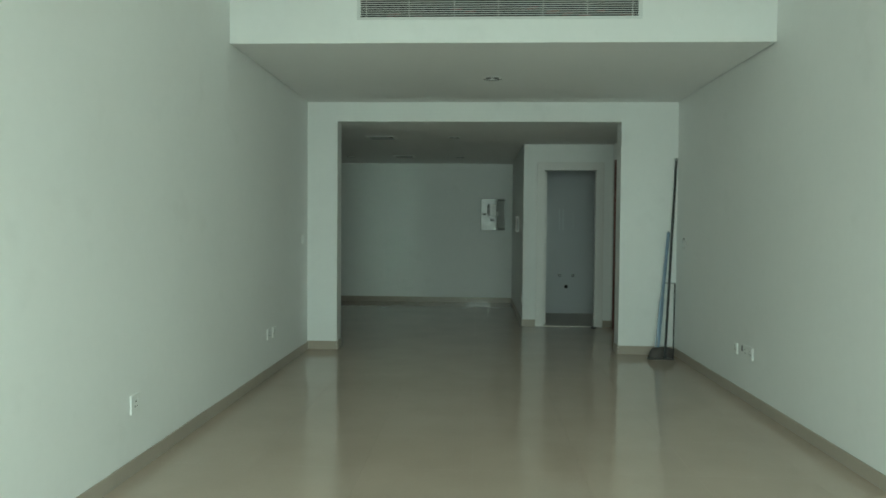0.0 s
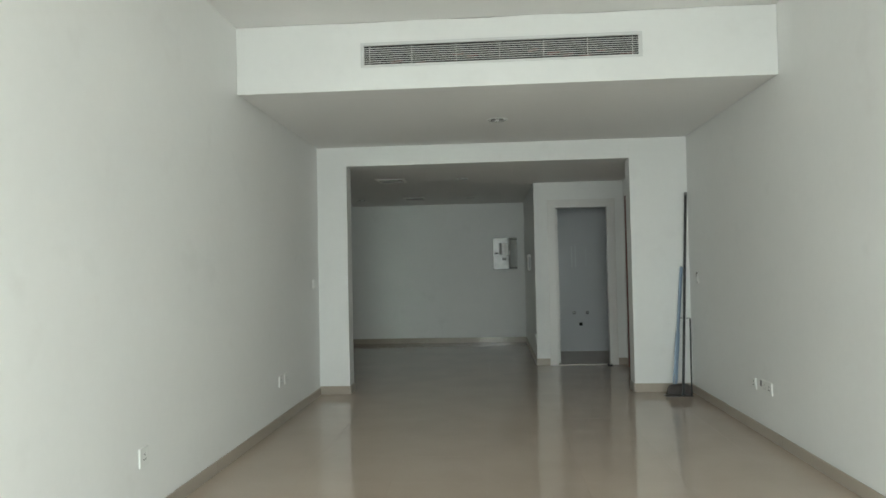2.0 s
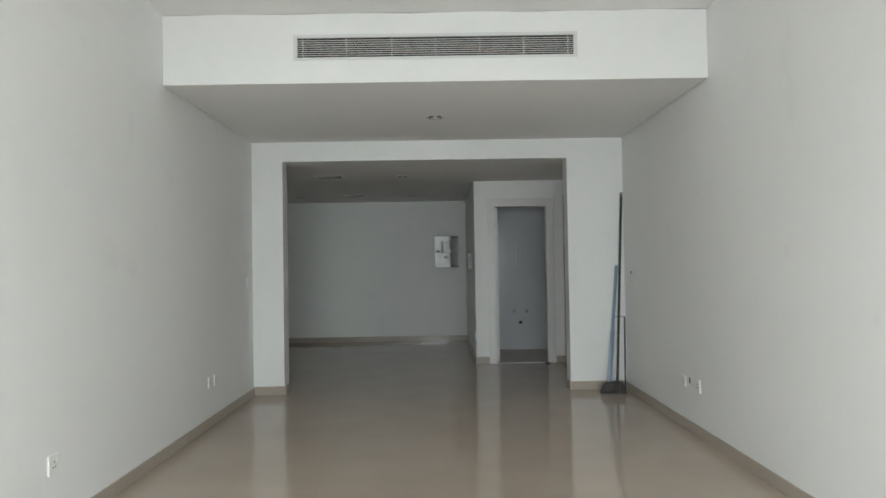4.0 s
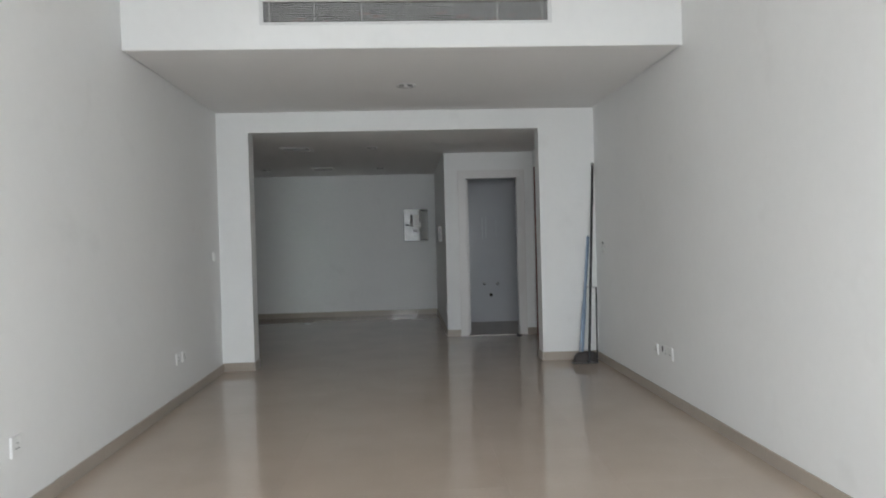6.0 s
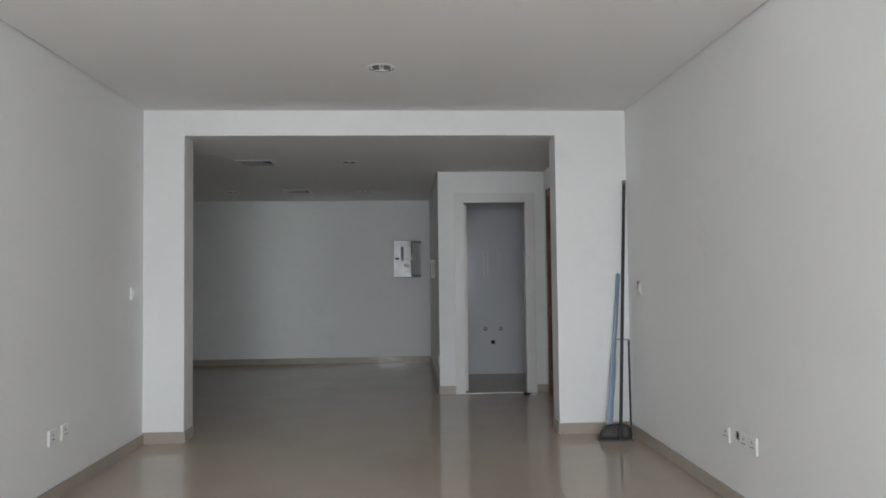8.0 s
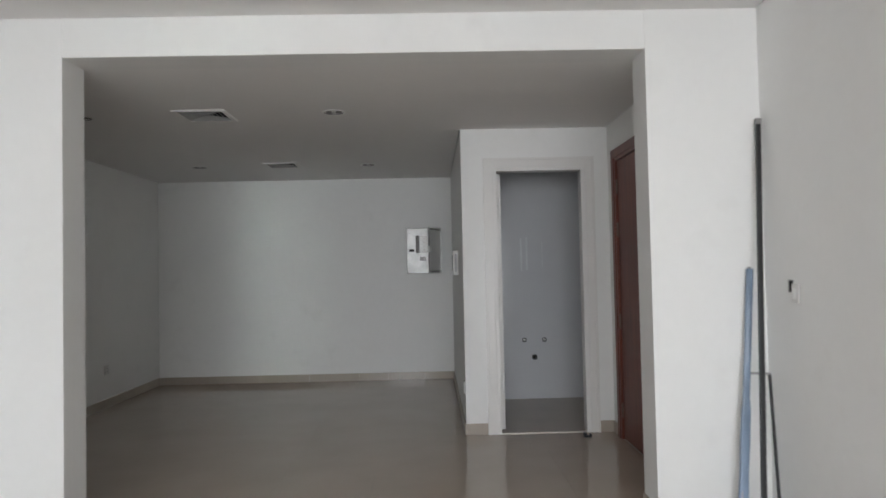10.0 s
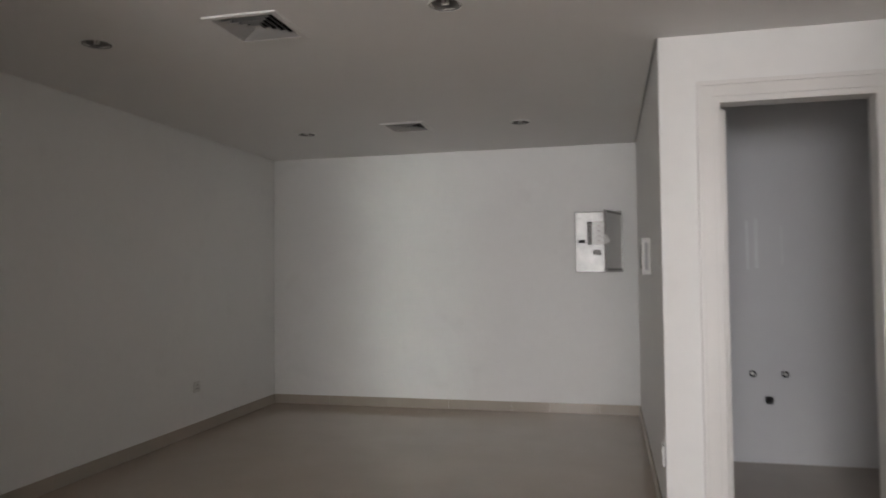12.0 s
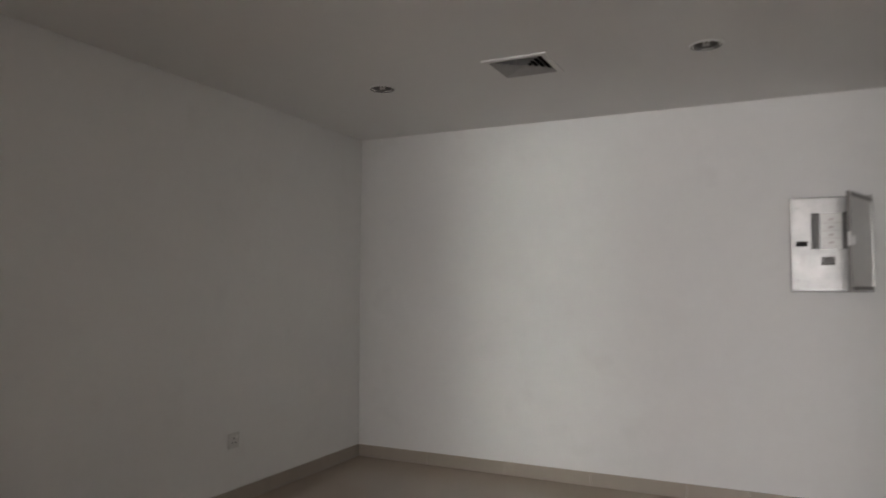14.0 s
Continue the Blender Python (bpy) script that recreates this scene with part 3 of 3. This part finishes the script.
# thin upright strip with ragged edges, paler than the glazed wall
def pale_streak(x, z0, z1, w):
    t = thing("pale_streak", "pale vertical streak on the washroom wall", "adhesive mark", (x, BATHBACK, (z0 + z1) / 2), "adhesive marks")
    bm = bmesh.new()
    h, rng = (z1 - z0) / 2, random.Random(int(x * 1000))
    pts = [(-w * rng.uniform(0.6, 1), -h + 2 * h * i / 9) for i in range(10)] + [(w * rng.uniform(0.6, 1), h - 2 * h * i / 9) for i in range(10)]
    front = [bm.verts.new((a, -0.0012, c)) for a, c in pts]
    rear = [bm.verts.new((a * 1.2, -0.0001, c)) for a, c in pts]
    bm.faces.new(front)
    for i in range(20):
        bm.faces.new((front[i], front[(i + 1) % 20], rear[(i + 1) % 20], rear[i]))
    part("smear", bm, PALESTREAK, t)


pale_streak(1.095, 1.29, 1.62, 0.009)
pale_streak(1.152, 1.3, 1.63, 0.01)
pale_streak(1.31, 1.32, 1.58, 0.004)
stop = thing("door_stop", "small black rubber door stop lying on the floor", "door stop", (1.37, 10.1, 0))
part("wedge", box(box(bmesh.new(), -0.03, -0.008, -0.02, 0.02, 0, 0.034, 0.004), 0.012, 0.03, -0.015, 0.02, 0, 0.026, 0.004), BLACK, stop)
part("bridge", box(bmesh.new(), -0.01, 0.014, -0.012, 0.012, 0, 0.016, 0.003), BLACK, stop)


# ---- poles and dustpan in the corner ----
def square_bar(bm, a, b, w, d, bevel=0.003):
    a, b = Vector(a), Vector(b)
    z = (b - a).normalized()
    x = Vector((1, 0, 0))
    x = (x - z * x.dot(z)).normalized()
    y = z.cross(x)
    m = Matrix((x, y, z)).transposed().to_4x4()
    return box(bm, -w / 2, w / 2, -d / 2, d / 2, 0, (b - a).length, bevel, Matrix.Translation(a) @ m)


def corner_tools():
    p = thing("long_pole", "tall black metal pole leaning in the corner", "pole", (1.736, 7.987, 0))
    a, b = Vector((0, 0, 0.002)), Vector((0.142, 0.222, 2.06))
    part("shaft", square_bar(bmesh.new(), a, a + (b - a) * 0.985, 0.023, 0.022), BLACK, p)
    part("end_cap", square_bar(bmesh.new(), a + (b - a) * 0.985, b, 0.027, 0.026), GREYBAR, p)
    part("foot", square_bar(bmesh.new(), a - (b - a) * 0.0005, a + (b - a) * 0.02, 0.028, 0.026), BLACK, p)

    s = thing("blue_strip", "narrow blue plastic-wrapped strip leaning against the pier", "wrapped strip", (1.687, 8.1, 0))
    film = bmesh.new()
    rows = 22
    ring = []
    for i in range(rows + 1):
        f = i / rows
        w = 0.021 if f < 0.45 else 0.015
        w += 0.004 * noise.noise(Vector((f * 9, 1, 0)))
        c = Vector((0.127 * f, 0.118 * f, 0.1 + 1.19 * f))
        ring.append([film.verts.new(c + Vector((sx * w, sy * 0.009 + 0.003 * noise.noise(Vector((f * 14, sx, sy))), 0))) for sx, sy in ((-1, -1), (0, -1.5), (1, -1), (1, 1), (-1, 1))])
    for r, q in zip(ring, ring[1:]):
        for k in range(5):
            film.faces.new((r[k], r[(k + 1) % 5], q[(k + 1) % 5], q[k]))
    film.faces.new(ring[0])
    film.faces.new(ring[-1])
    part("wrap", film, BLUE, s, "", True)
    part("core", square_bar(bmesh.new(), (0, 0, 0.0), (0.127, 0.12, 1.3), 0.014, 0.01, 0.001), GREYBAR, s)

    d = thing("dustpan", "dark long-handled dustpan standing on the floor", "dustpan", (1.72, 8.045, 0))
    # a scoop with a flat lip, a rounded hood behind it and rolled side walls
    pan = box(bmesh.new(), -0.155, 0.11, -0.09, 0.022, 0.001, 0.008, 0.002)
    columns = 16
    rows = []
    for j in range(9):
        f = j / 8
        y, z = 0.022 - 0.05 * f ** 1.6, 0.006 + 0.118 * math.sin(f * math.pi / 2)
        row = []
        for i in range(columns + 1):
            u = 2 * i / columns - 1
            half = 0.1325 - 0.03 * f
            edge = abs(u) ** 8
            row.append((-0.0225 + 0.008 * f + u * half, y - edge * 0.075 * (1 - 0.5 * f), z - edge * 0.02 * f - 0.006 * f * (1 - u)))
        rows.append(row)
    for shift in (0.0, 0.005):
        grid = [[pan.verts.new((x, y - shift, z)) for x, y, z in row] for row in rows]
        for p, q in zip(grid, grid[1:]):
            for i in range(columns):
                pan.faces.new((p[i], p[i + 1], q[i + 1], q[i]))
    part("pan", pan, PANGREY, d, "dark grey scoop", True)
    part("handle_leg", rod(bmesh.new(), (-0.055, 0.034, 0.02), (0.04, 0.135, 0.765), 0.006), LEGGREY, d, "grey leg", True)
    part("handle_leg", rod(bmesh.new(), (0.098, -0.063, 0.004), (0.157, 0.13, 0.755), 0.008), BLACK, d, "black leg", True)
    part("grip", rod(bmesh.new(), (0.038, 0.136, 0.765), (0.165, 0.132, 0.76), 0.006), LEGGREY, d, "grey cross grip", True)


corner_tools()


# ---- skirting tiles ----
def skirting(a, b, normal, seed, high=0.09, shiny=()):
    """A run of skirting tiles on the floor from a to b, standing proud of the wall along normal."""
    a, b, n = Vector((*a, 0)), Vector((*b, 0)), Vector((*normal, 0))
    run = thing("baseboard", "beige polished tile skirting along the wall foot", "baseboard", tuple(a), "", "structure")
    rng = random.Random(seed)
    length, along = (b - a).length, (b - a).normalized()
    count = max(1, math.ceil(length / 0.6 - 0.15))
    for i in range(count):
        s0, s1 = length * i / count if count < 2 else min(length, i * 0.6), length * (i + 1) / count if count < 2 or i == count - 1 else (i + 1) * 0.6
        bm = box(bmesh.new(), 0.0008, s1 - s0 - 0.0008, 0.0008, 0.011, 0.0005, high, 0.0015)
        tile = part("tile", bm, POLISHED if i in shiny else SKIRT, run)
        m = Matrix((along, n, Vector((0, 0, 1)))).transposed().to_4x4()
        m = Matrix.Translation(along * s0) @ m @ pose(0, 0, 0, *((rng.uniform(-0.35, 0.35), 0, rng.uniform(-0.05, 0.4)) if length > 0.7 else (0, 0, 0)))
        tile.matrix_basis = m


skirting((WEST, REAR), (WEST, PART), (1, 0), 1, 0.08)
skirting((EAST, REAR), (EAST, PART), (-1, 0), 2, 0.08)
skirting((WEST, PART), (OPL, PART), (0, -1), 3)
skirting((OPR, PART), (EAST, PART), (0, -1), 4)
skirting((OPL, PART), (OPL, PART_IN), (1, 0), 5)
skirting((OPR, PART), (OPR, PART_IN), (-1, 0), 6)
skirting((INW, PART_IN), (OPL, PART_IN), (0, 1), 7)
skirting((OPR, PART_IN), (INE, PART_IN), (0, 1), 8)
skirting((INW, PART_IN), (INW, BACK), (1, 0), 9)
skirting((INW, BACK), (-0.36, BACK), (0, -1), 10)
skirting((-0.36, BACK), (0.08, BACK), (0, -1), 18, shiny=(0,))
skirting((0.08, BACK), (NICHE, BACK), (0, -1), 19)
skirting((NICHE, BATH), (NICHE, BACK), (-1, 0), 11)
skirting((NICHE, BATH), (DX0 - 0.108, BATH), (0, -1), 12)
skirting((DX1 + 0.108, BATH), (INE, BATH), (0, -1), 13)
skirting((INE, PART_IN), (INE, EY0 - 0.002), (-1, 0), 14)
skirting((INE, EY1 + 0.002), (INE, BATH), (-1, 0), 15)


# ---- floor tiles ----
def floor_tiles():
    floor = bpy.data.objects["floor"]
    size, shared = 0.6, {}
    rects = [(WEST, EAST, REAR, PART), (OPL, OPR, PART, PART_IN), (INW, INE, PART_IN, BATH), (INW, NICHE, BATH, BACK)]
    rng = random.Random(7)
    for x0, x1, y0, y1 in rects:
        for i in range(math.floor((x0 + 5) / size), math.ceil((x1 + 5) / size)):
            for j in range(math.floor((y0 + 5) / size), math.ceil((y1 + 5) / size)):
                a, b = max(x0, i * size - 5), min(x1, (i + 1) * size - 5)
                c, d = max(y0, j * size - 5), min(y1, (j + 1) * size - 5)
                w, l = b - a, d - c
                if w < 0.004 or l < 0.004:
                    continue
                key = (round(w, 4), round(l, 4))
                if key not in shared:
                    g2 = 0.0003
                    shared[key] = mesh_of("tile", boxes((g2, w - g2, g2, l - g2, -0.0022, 0.0)), TILE)
                t = new("tile", shared[key])
                t.parent = floor
                t.matrix_basis = pose(a, c, 0, rng.uniform(-0.006, 0.006), rng.uniform(-0.006, 0.006), 0)


floor_tiles()
